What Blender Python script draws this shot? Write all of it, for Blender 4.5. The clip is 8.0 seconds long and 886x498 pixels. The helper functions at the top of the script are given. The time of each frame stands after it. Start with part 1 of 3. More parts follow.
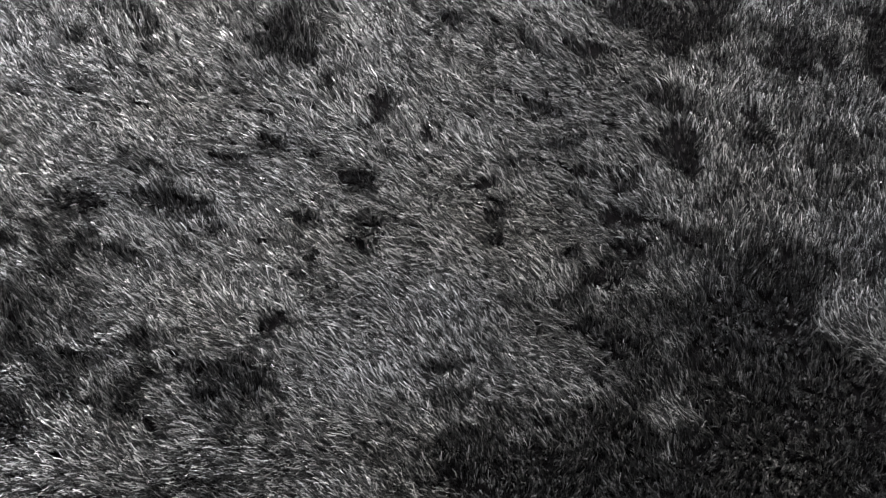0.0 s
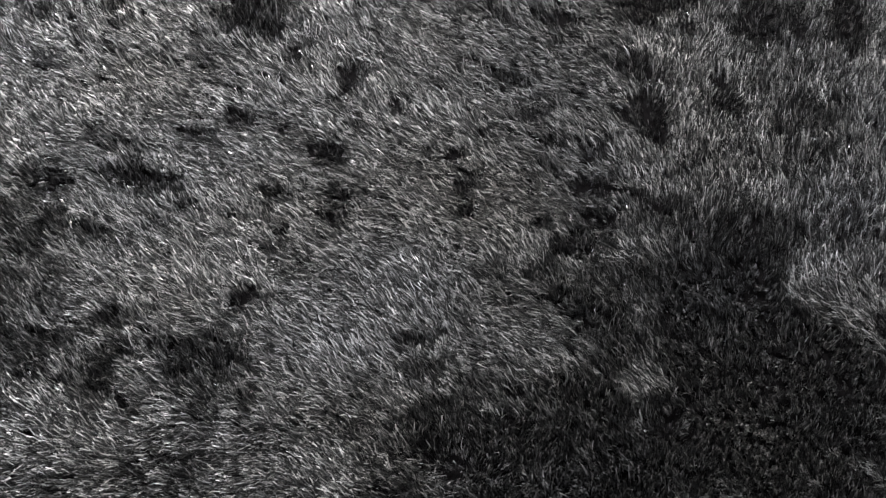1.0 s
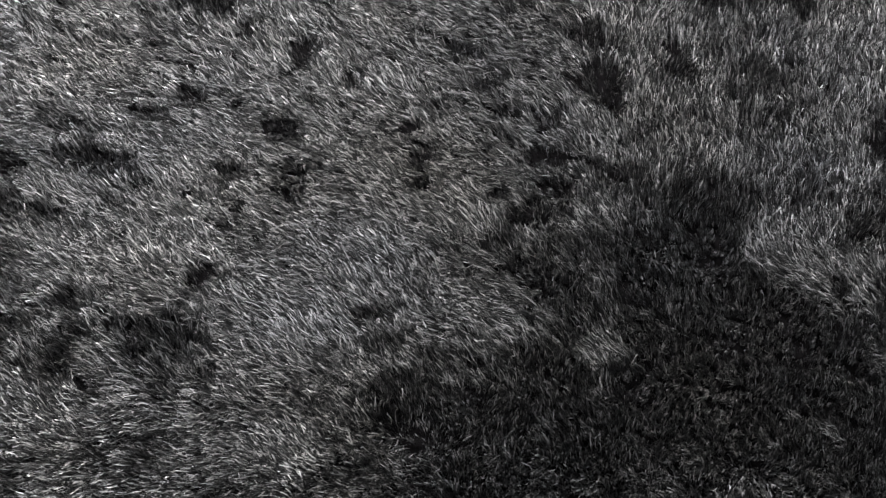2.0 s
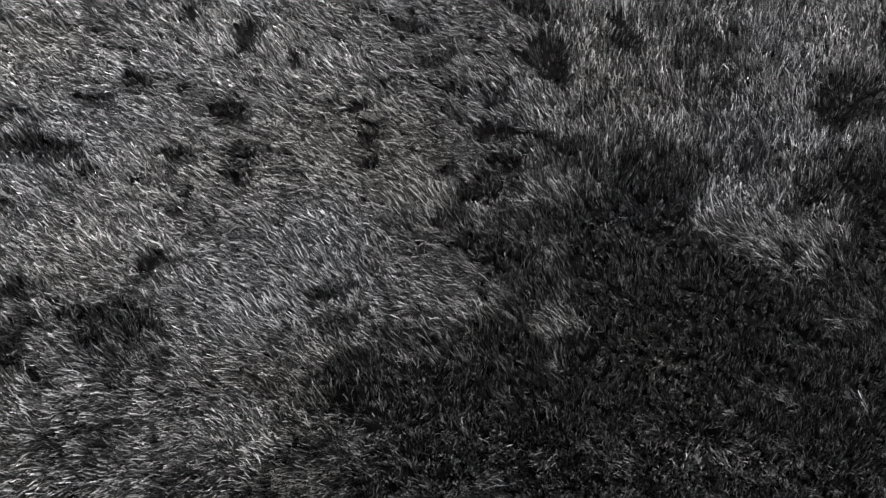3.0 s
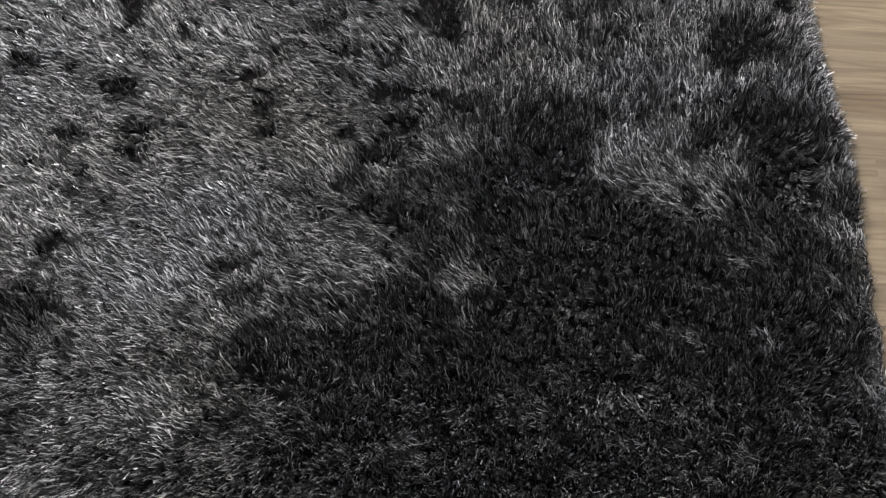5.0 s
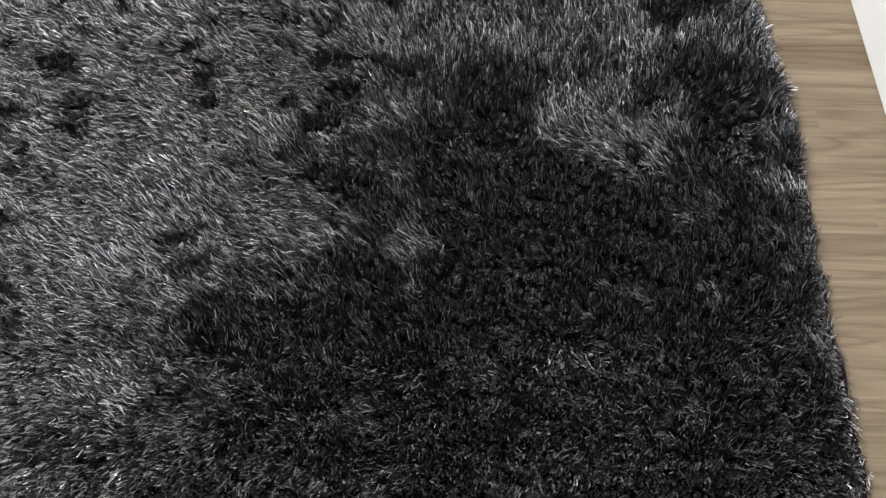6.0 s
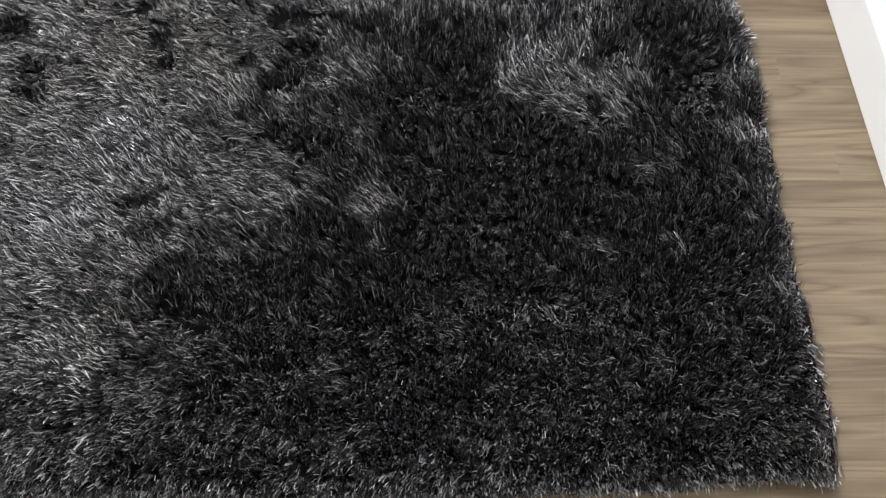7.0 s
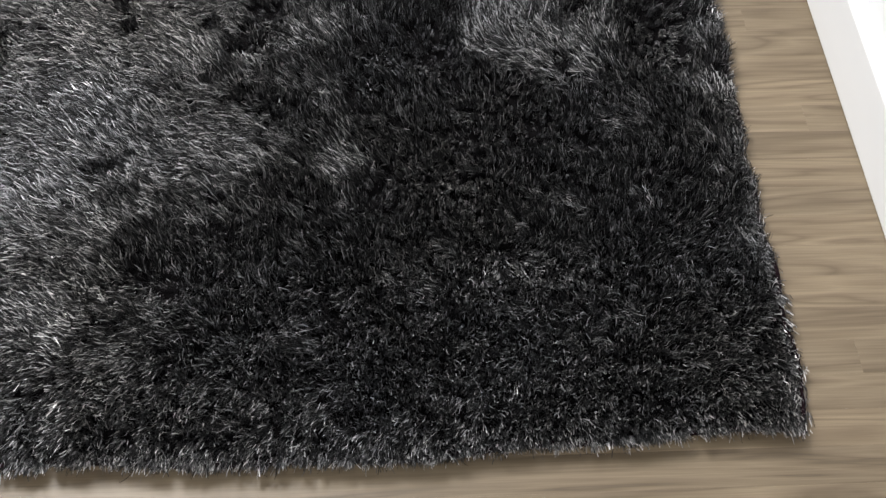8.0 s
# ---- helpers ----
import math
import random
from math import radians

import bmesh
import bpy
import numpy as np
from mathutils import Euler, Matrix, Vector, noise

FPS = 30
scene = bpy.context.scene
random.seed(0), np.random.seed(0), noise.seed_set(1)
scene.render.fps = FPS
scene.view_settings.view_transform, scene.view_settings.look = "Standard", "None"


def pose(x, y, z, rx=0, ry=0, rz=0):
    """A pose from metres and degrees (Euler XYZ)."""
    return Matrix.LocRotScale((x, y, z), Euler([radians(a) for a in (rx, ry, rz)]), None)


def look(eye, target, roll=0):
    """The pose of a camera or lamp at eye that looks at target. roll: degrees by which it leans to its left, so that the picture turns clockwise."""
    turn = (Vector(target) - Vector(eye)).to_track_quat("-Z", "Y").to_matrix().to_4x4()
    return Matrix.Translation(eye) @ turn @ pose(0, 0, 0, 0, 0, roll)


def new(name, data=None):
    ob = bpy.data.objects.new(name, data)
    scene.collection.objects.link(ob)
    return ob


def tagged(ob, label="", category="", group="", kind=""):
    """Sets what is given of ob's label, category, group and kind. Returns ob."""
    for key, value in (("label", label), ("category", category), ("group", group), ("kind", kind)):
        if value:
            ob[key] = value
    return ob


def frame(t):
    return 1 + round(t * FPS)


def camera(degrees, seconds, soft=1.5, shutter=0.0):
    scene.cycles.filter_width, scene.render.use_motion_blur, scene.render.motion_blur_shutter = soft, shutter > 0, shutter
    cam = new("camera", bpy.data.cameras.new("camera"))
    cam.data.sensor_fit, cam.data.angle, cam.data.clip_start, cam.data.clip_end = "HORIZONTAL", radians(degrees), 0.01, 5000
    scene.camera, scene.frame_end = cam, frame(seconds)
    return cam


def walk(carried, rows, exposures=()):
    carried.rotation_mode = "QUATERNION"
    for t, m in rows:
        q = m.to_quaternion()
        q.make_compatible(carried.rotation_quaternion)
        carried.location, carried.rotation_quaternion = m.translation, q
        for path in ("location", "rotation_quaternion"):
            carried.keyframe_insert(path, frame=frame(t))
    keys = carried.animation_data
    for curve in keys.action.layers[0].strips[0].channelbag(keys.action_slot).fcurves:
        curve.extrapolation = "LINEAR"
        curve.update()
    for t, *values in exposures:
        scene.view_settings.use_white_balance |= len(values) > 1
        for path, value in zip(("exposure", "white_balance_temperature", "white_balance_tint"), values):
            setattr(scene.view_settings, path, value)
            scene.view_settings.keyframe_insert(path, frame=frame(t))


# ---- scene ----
cam = camera(31.1, 8.0)
PATH = [
    (0, (-0.563, -1.369, 1.723), (-0.796, 0.1, 0.386), 5.1),
    (0.5, (-0.56, -1.369, 1.721), (-0.776, 0.092, 0.373), 5.1),
    (1, (-0.557, -1.367, 1.724), (-0.752, 0.085, 0.362), 5.1),
    (1.5, (-0.553, -1.365, 1.723), (-0.724, 0.079, 0.35), 5.1),
    (3, (-0.548, -1.36, 1.726), (-0.628, 0.063, 0.324), 4.9),
    (3.5, (-0.545, -1.361, 1.72), (-0.599, 0.059, 0.313), 4.9),
    (4, (-0.541, -1.36, 1.721), (-0.569, 0.052, 0.305), 4.8),
    (5.3, (-0.526, -1.362, 1.712), (-0.479, 0.033, 0.28), 4.5),
    (5.5, (-0.525, -1.36, 1.718), (-0.466, 0.026, 0.278), 4.5),
    (6, (-0.523, -1.361, 1.716), (-0.43, 0.011, 0.263), 4.4),
    (6.5, (-0.525, -1.358, 1.714), (-0.404, -0.007, 0.244), 4.6),
    (7, (-0.52, -1.357, 1.713), (-0.383, -0.028, 0.225), 4.5),
    (7.5, (-0.517, -1.356, 1.713), (-0.363, -0.049, 0.207), 4.5),
    (8, (-0.514, -1.357, 1.71), (-0.344, -0.068, 0.191), 4.5),
]
walk(cam, [(t, look(eye, target, roll)) for t, eye, target, roll in PATH])

# ---- world, window light, exposure ----
SUN_EL, SUN_ROT = radians(38), radians(250)
world = bpy.data.worlds.new("sky")
scene.world = world
world.use_nodes = True
wn = world.node_tree
sky = wn.nodes.new("ShaderNodeTexSky")
sky.sky_type = "NISHITA"
sky.sun_disc = False
sky.sun_elevation, sky.sun_rotation = SUN_EL, SUN_ROT
wn.links.new(sky.outputs[0], wn.nodes["Background"].inputs[0])
wn.nodes["Background"].inputs[1].default_value = 0.12
scene.view_settings.exposure = 0.0

ROOM_X0, ROOM_X1 = -3.40, 0.345
ROOM_Y0, ROOM_Y1 = -2.80, 3.60
ROOM_Z = 2.50
WIN = (-0.3, 2.1, 0.90, 2.35)          # y0, y1, z0, z1 of the window in the west wall


def area_lamp(name, m, sx, sy, watts, colour):
    data = bpy.data.lights.new(name, "AREA")
    data.shape, data.size, data.size_y = "RECTANGLE", sx, sy
    data.energy, data.color = watts, colour
    ob = new(name, data)
    ob.matrix_world = m
    return ob


wy, wz = (WIN[0] + WIN[1]) / 2, (WIN[2] + WIN[3]) / 2
area_lamp("window_daylight", look((ROOM_X0 - 0.10, wy, wz), (ROOM_X0 + 2.0, wy - 0.3, wz - 0.9)),
          WIN[1] - WIN[0] - 0.1, WIN[3] - WIN[2] - 0.1, 32, (1.0, 0.985, 0.96))
SOUTH = (-2.0, -0.4, 1.00, 2.35)       # x0, x1, z0, z1 of the window in the south wall
sx, sz = (SOUTH[0] + SOUTH[1]) / 2, (SOUTH[2] + SOUTH[3]) / 2
area_lamp("south_window_daylight", look((sx, ROOM_Y0 - 0.10, sz), (sx + 0.5, ROOM_Y0 + 2.0, sz - 0.9)),
          SOUTH[1] - SOUTH[0] - 0.1, SOUTH[3] - SOUTH[2] - 0.1, 112, (0.97, 0.985, 1.0))
TOP_FILL = (-2.05, -0.65, 1.1, 2.5)          # x0, x1, y0, y1 of a ceiling opening added for an unseen fill lamp
rx, ry = (TOP_FILL[0] + TOP_FILL[1]) / 2, (TOP_FILL[2] + TOP_FILL[3]) / 2
# overhead fill, added so that laid pile outshines standing pile
area_lamp("overhead_fill_light", look((rx, ry, ROOM_Z + 0.10), (rx, ry - 1.3, 0)),
          TOP_FILL[1] - TOP_FILL[0] - 0.1, TOP_FILL[3] - TOP_FILL[2] - 0.1, 234, (1.0, 0.99, 0.98))


# ---- materials ----
def material(name, rough=0.6, spec=0.5):
    m = bpy.data.materials.new(name)
    m.use_nodes = True
    p = m.node_tree.nodes["Principled BSDF"]
    p.inputs["Roughness"].default_value = rough
    p.inputs["Specular IOR Level"].default_value = spec
    return m, m.node_tree, p


def node(nt, kind, **values):
    n = nt.nodes.new(kind)
    for k, v in values.items():
        n.inputs[k.replace("_", " ")].default_value = v
    return n


def ramp(nt, src, stops):
    r = nt.nodes.new("ShaderNodeValToRGB")
    while len(r.color_ramp.elements) < len(stops):
        r.color_ramp.elements.new(0.5)
    for e, (pos, c) in zip(r.color_ramp.elements, stops):
        e.position, e.color = pos, (*c, 1)
    nt.links.new(src, r.inputs[0])
    return r


def mix(nt, mode, fac, a, b):
    n = nt.nodes.new("ShaderNodeMix")
    n.data_type, n.blend_type = "RGBA", mode
    for sock, v in ((n.inputs[0], fac), (n.inputs[6], a), (n.inputs[7], b)):
        if isinstance(v, (int, float)):
            sock.default_value = v
        elif isinstance(v, tuple):
            sock.default_value = (*v, 1)
        else:
            nt.links.new(v, sock)
    return n.outputs[2]


def yarn_material():
    """Glossy charcoal polyester yarn, each strand of its own grey."""
    m, nt, p = material("charcoal_yarn", 0.48, 0.5)
    p.inputs["Metallic"].default_value = 0.7
    geo = nt.nodes.new("ShaderNodeNewGeometry")
    tone = ramp(nt, geo.outputs["Random Per Island"],
                [(0.0, (0.005, 0.005, 0.0053)), (0.56, (0.018, 0.018, 0.019)),
                 (0.80, (0.16, 0.161, 0.164)), (1.0, (0.88, 0.88, 0.885))])
    tex = nt.nodes.new("ShaderNodeTexCoord")
    blot = node(nt, "ShaderNodeTexNoise", Scale=3.0, Detail=3.0)
    nt.links.new(tex.outputs["Object"], blot.inputs["Vector"])
    tint = ramp(nt, blot.outputs[0], [(0.3, (0.96, 0.97, 1.01)), (0.7, (1.01, 0.985, 0.95))])
    nt.links.new(mix(nt, "MULTIPLY", 1.0, tone.outputs[0], tint.outputs[0]), p.inputs["Base Color"])
    return m


def wood_material(name, light, dark):
    """Oiled grey-brown oak strip: long grain, cathedral figure, fine pores."""
    m, nt, p = material(name, 0.42, 0.25)
    tex = nt.nodes.new("ShaderNodeTexCoord")
    info = nt.nodes.new("ShaderNodeObjectInfo")
    geo = nt.nodes.new("ShaderNodeNewGeometry")
    shift = nt.nodes.new("ShaderNodeVectorMath")
    shift.operation = "MULTIPLY_ADD"
    shift.inputs[1].default_value = (37.0, 91.0, 53.0)
    both = nt.nodes.new("ShaderNodeMath")
    both.operation = "ADD"
    nt.links.new(info.outputs["Random"], both.inputs[0])
    nt.links.new(geo.outputs["Random Per Island"], both.inputs[1])
    nt.links.new(both.outputs[0], shift.inputs[0])
    nt.links.new(tex.outputs["Object"], shift.inputs[2])
    sc = nt.nodes.new("ShaderNodeMapping")
    sc.inputs["Scale"].default_value = (1.6, 17.0, 17.0)
    nt.links.new(shift.outputs[0], sc.inputs[0])
    figure = node(nt, "ShaderNodeTexNoise", Scale=1.0, Detail=2.5, Roughness=0.45, Distortion=0.9)
    nt.links.new(sc.outputs[0], figure.inputs["Vector"])
    rings = nt.nodes.new("ShaderNodeMath")
    rings.operation = "MULTIPLY"
    rings.inputs[1].default_value = 5.0
    nt.links.new(figure.outputs[0], rings.inputs[0])
    saw = nt.nodes.new("ShaderNodeMath")
    saw.operation = "PINGPONG"
    saw.inputs[1].default_value = 0.5
    nt.links.new(rings.outputs[0], saw.inputs[0])
    sc2 = nt.nodes.new("ShaderNodeMapping")
    sc2.inputs["Scale"].default_value = (9.0, 420.0, 420.0)
    nt.links.new(shift.outputs[0], sc2.inputs[0])
    pores = node(nt, "ShaderNodeTexNoise", Scale=1.0, Detail=3.0, Roughness=0.6)
    nt.links.new(sc2.outputs[0], pores.inputs["Vector"])
    figured = ramp(nt, saw.outputs[0], [(0.0, dark), (0.14, tuple(0.55 * a + 0.45 * b for a, b in zip(dark, light))),
                                        (0.5, light)])
    pore_tone = ramp(nt, pores.outputs[0], [(0.30, (0.80, 0.78, 0.76)), (0.62, (1.06, 1.06, 1.06))])
    c = mix(nt, "MULTIPLY", 0.8, figured.outputs[0], pore_tone.outputs[0])
    sc3 = nt.nodes.new("ShaderNodeMapping")
    sc3.inputs["Scale"].default_value = (3.0, 130.0, 130.0)
    nt.links.new(shift.outputs[0], sc3.inputs[0])
    streak = node(nt, "ShaderNodeTexNoise", Scale=1.0, Detail=4.0, Roughness=0.7)
    nt.links.new(sc3.outputs[0], streak.inputs["Vector"])
    streak_tone = ramp(nt, streak.outputs[0], [(0.28, (0.76, 0.74, 0.71)), (0.48, (1.0, 1.0, 1.0)), (0.75, (1.08, 1.08, 1.08))])
    c = mix(nt, "MULTIPLY", 0.55, c, streak_tone.outputs[0])
    one = ramp(nt, both.outputs[0], [(0.0, (0.85, 0.845, 0.84)), (0.5, (1.0, 1.0, 1.0)), (1.0, (1.10, 1.09, 1.08))])
    frac = nt.nodes.new("ShaderNodeMath")
    frac.operation = "FRACT"
    nt.links.new(both.outputs[0], frac.inputs[0])
    nt.links.new(frac.outputs[0], one.inputs[0])
    c = mix(nt, "MULTIPLY", 1.0, c, one.outputs[0])
    nt.links.new(c, p.inputs["Base Color"])
    bump = node(nt, "ShaderNodeBump", Strength=0.12, Distance=0.0004)
    nt.links.new(pores.outputs[0], bump.inputs["Height"])
    nt.links.new(bump.outputs[0], p.inputs["Normal"])
    return m


def paint_material(name, colour, rough, grain):
    m, nt, p = material(name, rough, 0.4)
    tex = nt.nodes.new("ShaderNodeTexCoord")
    a = node(nt, "ShaderNodeTexNoise", Scale=3.0, Detail=4.0)
    b = node(nt, "ShaderNodeTexNoise", Scale=grain, Detail=2.0)
    nt.links.new(tex.outputs["Object"], a.inputs["Vector"])
    nt.links.new(tex.outputs["Object"], b.inputs["Vector"])
    tone = ramp(nt, a.outputs[0], [(0.3, tuple(0.955 * v for v in colour)), (0.7, colour)])
    nt.links.new(tone.outputs[0], p.inputs["Base Color"])
    bump = node(nt, "ShaderNodeBump", Strength=0.08, Distance=0.001)
    nt.links.new(b.outputs[0], bump.inputs["Height"])
    nt.links.new(bump.outputs[0], p.inputs["Normal"])
    return m


def cloth_material(name, colour):
    m, nt, p = material(name, 1.0, 0.0)
    tex = nt.nodes.new("ShaderNodeTexCoord")
    w = node(nt, "ShaderNodeTexNoise", Scale=900.0, Detail=2.0)
    nt.links.new(tex.outputs["Object"], w.inputs["Vector"])
    tone = ramp(nt, w.outputs[0], [(0.3, tuple(0.6 * v for v in colour)), (0.7, colour)])
    nt.links.new(tone.outputs[0], p.inputs["Base Color"])
    bump = node(nt, "ShaderNodeBump", Strength=0.4, Distance=0.001)
    nt.links.new(w.outputs[0], bump.inputs["Height"])
    nt.links.new(bump.outputs[0], p.inputs["Normal"])
    return m


YARN = yarn_material()
WOOD = wood_material("oak_strip", (0.158, 0.123, 0.082), (0.094, 0.071, 0.046))
WOOD_DARK = wood_material("oak_strip_dark", (0.128, 0.094, 0.058), (0.066, 0.046, 0.028))
GAP = paint_material("joint_shadow_gap", (0.13, 0.10, 0.07), 0.9, 200.0)
WHITE_GLOSS = paint_material("white_skirting_paint", (0.56, 0.56, 0.56), 0.35, 300.0)
WHITE_WALL = paint_material("white_wall_paint", (0.56, 0.56, 0.56), 0.7, 500.0)
GREY_WALL = paint_material("grey_wall_paint", (0.34, 0.33, 0.32), 0.7, 500.0)
BACKING = cloth_material("rug_backing_cloth", (0.006, 0.0055, 0.006))
BINDING = cloth_material("rug_binding_tape", (0.014, 0.008, 0.010))


# ---- mesh helpers ----
def part(name, bm, mat, parent=None, label=""):
    me = bpy.data.meshes.new(name)
    bm.to_mesh(me)
    bm.free()
    me.materials.append(mat)
    ob = new(name, me)
    ob.parent = parent
    return tagged(ob, label)


def box(bm, x0, y0, z0, x1, y1, z1):
    m = Matrix.LocRotScale(((x0 + x1) / 2, (y0 + y1) / 2, (z0 + z1) / 2), None, (x1 - x0, y1 - y0, z1 - z0))
    return bmesh.ops.create_cube(bm, size=1, matrix=m)["verts"]


def boxes(name, spans, mat, label, category, kind="structure"):
    bm = bmesh.new()
    for s in spans:
        box(bm, *s)
    return tagged(part(name, bm, mat), label, category, kind=kind)


def prism(bm, outline, y0, y1):
    """Extrude an outline of (x, z) along y."""
    a = [bm.verts.new((x, y0, z)) for x, z in outline]
    b = [bm.verts.new((x, y1, z)) for x, z in outline]
    n = len(outline)
    for i in range(n):
        bm.faces.new((a[i], a[(i + 1) % n], b[(i + 1) % n], b[i]))
    bm.faces.new(a[::-1])
    bm.faces.new(b)
    bmesh.ops.recalc_face_normals(bm, faces=bm.faces)


# ---- room shell ----
T = 0.15
boxes("wall_east", [(ROOM_X1, ROOM_Y0 - T, -0.1, ROOM_X1 + T, ROOM_Y1 + T, ROOM_Z)], WHITE_WALL,
      "smooth white painted wall above the skirting", "wall")
boxes("wall_west", [(ROOM_X0 - T, ROOM_Y0 - T, -0.1, ROOM_X0, WIN[0], ROOM_Z),
                    (ROOM_X0 - T, WIN[1], -0.1, ROOM_X0, ROOM_Y1 + T, ROOM_Z),
                    (ROOM_X0 - T, WIN[0], -0.1, ROOM_X0, WIN[1], WIN[2]),
                    (ROOM_X0 - T, WIN[0], WIN[3], ROOM_X0, WIN[1], ROOM_Z)], GREY_WALL,
      "plain grey painted wall with a wide window opening", "wall")
boxes("wall_south", [(ROOM_X0, ROOM_Y0 - T, -0.1, SOUTH[0], ROOM_Y0, ROOM_Z),
                     (SOUTH[1], ROOM_Y0 - T, -0.1, ROOM_X1, ROOM_Y0, ROOM_Z),
                     (SOUTH[0], ROOM_Y0 - T, -0.1, SOUTH[1], ROOM_Y0, SOUTH[2]),
                     (SOUTH[0], ROOM_Y0 - T, SOUTH[3], SOUTH[1], ROOM_Y0, ROOM_Z)], GREY_WALL,
      "plain grey painted wall with a window opening", "wall")
boxes("wall_north", [(ROOM_X0, ROOM_Y1, -0.1, ROOM_X1, ROOM_Y1 + T, ROOM_Z)], GREY_WALL,
      "plain grey painted wall", "wall")
# ceiling left open only where the added overhead lamp shines through
boxes("ceiling", [(ROOM_X0 - T, ROOM_Y0 - T, ROOM_Z, TOP_FILL[0], ROOM_Y1 + T, ROOM_Z + T),
                  (TOP_FILL[1], ROOM_Y0 - T, ROOM_Z, ROOM_X1 + T, ROOM_Y1 + T, ROOM_Z + T),
                  (TOP_FILL[0], ROOM_Y0 - T, ROOM_Z, TOP_FILL[1], TOP_FILL[2], ROOM_Z + T),
                  (TOP_FILL[0], TOP_FILL[3], ROOM_Z, TOP_FILL[1], ROOM_Y1 + T, ROOM_Z + T)], WHITE_WALL,
      "plain white painted ceiling with an opening added for the overhead fill lamp", "ceiling")

# white skirting with a sloped, rounded top edge
bm = bmesh.new()
prism(bm, [(0.3450, 0.002), (0.3205, 0.002), (0.3200, 0.004), (0.3200, 0.1320), (0.3208, 0.1345), (0.3225, 0.1362),
           (0.3430, 0.1440), (0.3450, 0.1440)], ROOM_Y0 + 0.001, ROOM_Y1 - 0.001)
tagged(part("baseboard", bm, WHITE_GLOSS), "white glossy painted skirting board along the wall", "skirting board",
       kind="structure")

# ---- floor of oak strips ----
floor = boxes("floor", [(ROOM_X0, ROOM_Y0, -0.10, ROOM_X1, ROOM_Y1, -0.006)], GAP,
              "grey-brown oak strip parquet floor with fine dark joints", "floor")
STRIP = 0.057
ROW0 = 0.600 - 60 * STRIP
CUT = 0.00003


def strip_verts(length):
    """A strip with slightly eased top edges, its west end at the origin."""
    l, w, e = length - CUT, STRIP - CUT, 0.00006
    v = [(CUT, CUT, -0.006), (l, CUT, -0.006), (l, w, -0.006), (CUT, w, -0.006),
         (CUT, CUT, -e), (l, CUT, -e), (l, w, -e), (CUT, w, -e),
         (CUT + e, CUT + e, 0), (l - e, CUT + e, 0), (l - e, w - e, 0), (CUT + e, w - e, 0)]
    f = [(0, 1, 5, 4), (1, 2, 6, 5), (2, 3, 7, 6), (3, 0, 4, 7),
         (4, 5, 9, 8), (5, 6, 10, 9), (6, 7, 11, 10), (7, 4, 8, 11), (8, 9, 10, 11)]
    return v, f


strip_rng = random.Random(7)
strip_meshes = {}


def lay_strip(x0, x1, y, mat):
    key = (round(x1 - x0, 3), mat.name)
    if key not in strip_meshes:
        me = bpy.data.meshes.new("plank")
        v, f = strip_verts(x1 - x0)
        me.from_pydata(v, [], f)
        me.materials.append(mat)
        strip_meshes[key] = me
    ob = new("plank", strip_meshes[key])
    ob.location = (x0, y, 0)
    ob.parent = floor


FIXED = {43: -0.95, 44: -1.05, 45: -0.95, 46: -0.30, 59: 0.205, 55: 0.257, 47: 0.230, 61: -0.12, 57: 0.02, 53: -0.05}   # rows whose end joint shows
DARK_ROWS = {62}
far_v, far_f = [], []
for row in range(int((ROOM_Y1 - ROW0) / STRIP) + 1):
    y = ROW0 + row * STRIP
    if y < ROOM_Y0 or y + STRIP > ROOM_Y1:
        continue
    near = -0.62 < y < 1.25
    x = ROOM_X1 - 0.012
    first = True
    while x > ROOM_X0 + 0.05:
        length = strip_rng.choice((0.36, 0.42, 0.48, 0.54))
        x0 = x - length
        if first:
            x0 = FIXED.get(row, x - strip_rng.choice((0.30, 0.36, 0.42, 0.48)))
            if row in DARK_ROWS:
                x0 = x - 0.48
        x0 = max(x0, ROOM_X0 + 0.002)
        if near and x > -1.6:
            lay_strip(x0, x, y, WOOD_DARK if row in DARK_ROWS and first else WOOD)
        else:
            v, f = strip_verts(x - x0)
            n = len(far_v)
            far_v += [(a + x0, b + y, c) for a, b, c in v]
            far_f += [tuple(i + n for i in q) for q in f]
        first = False
        x = x0
far = bpy.data.meshes.new("planking")
far.from_pydata(far_v, [], far_f)
far.materials.append(WOOD)
planking = tagged(new("planking", far), kind="stuff")
planking.parent = floor

# ---- shag rug ----
RUG_X0, RUG_X1 = -1.865, 0.132
RUG_Y0, RUG_Y1 = -0.229, 1.771
rug = tagged(new("shag_rug"), "charcoal grey shag rug with ruffled glossy pile on oak floor", "rug")

def outline_shift(x, y):
    """How far the rug's edge wanders from a true rectangle, fading out inwards."""
    x, y = np.asarray(x, float), np.asarray(y, float)
    into = np.clip((x - RUG_X1 + 0.30) / 0.30, 0, 1)
    ex = (0.009 + 0.006 * np.exp(-((y - 0.02) / 0.13) ** 2) + 0.018 * np.exp(-((y - 0.52) / 0.24) ** 2) - 0.002 * np.exp(-((y + 0.05) / 0.12) ** 2) - 0.022 * np.exp(-((y + 0.25) / 0.034) ** 2)
          + 0.003 * np.sin(y * 41)) * into
    low = np.clip((RUG_Y0 + 0.30 - y) / 0.30, 0, 1)
    ey = (-0.001 - 0.021 * np.clip((0.10 - x) / 0.65, 0, 1) - 0.013 * np.exp(-((x + 0.42) / 0.28) ** 2) + 0.003 * np.sin(x * 23 + 1)) * low
    return ex, ey


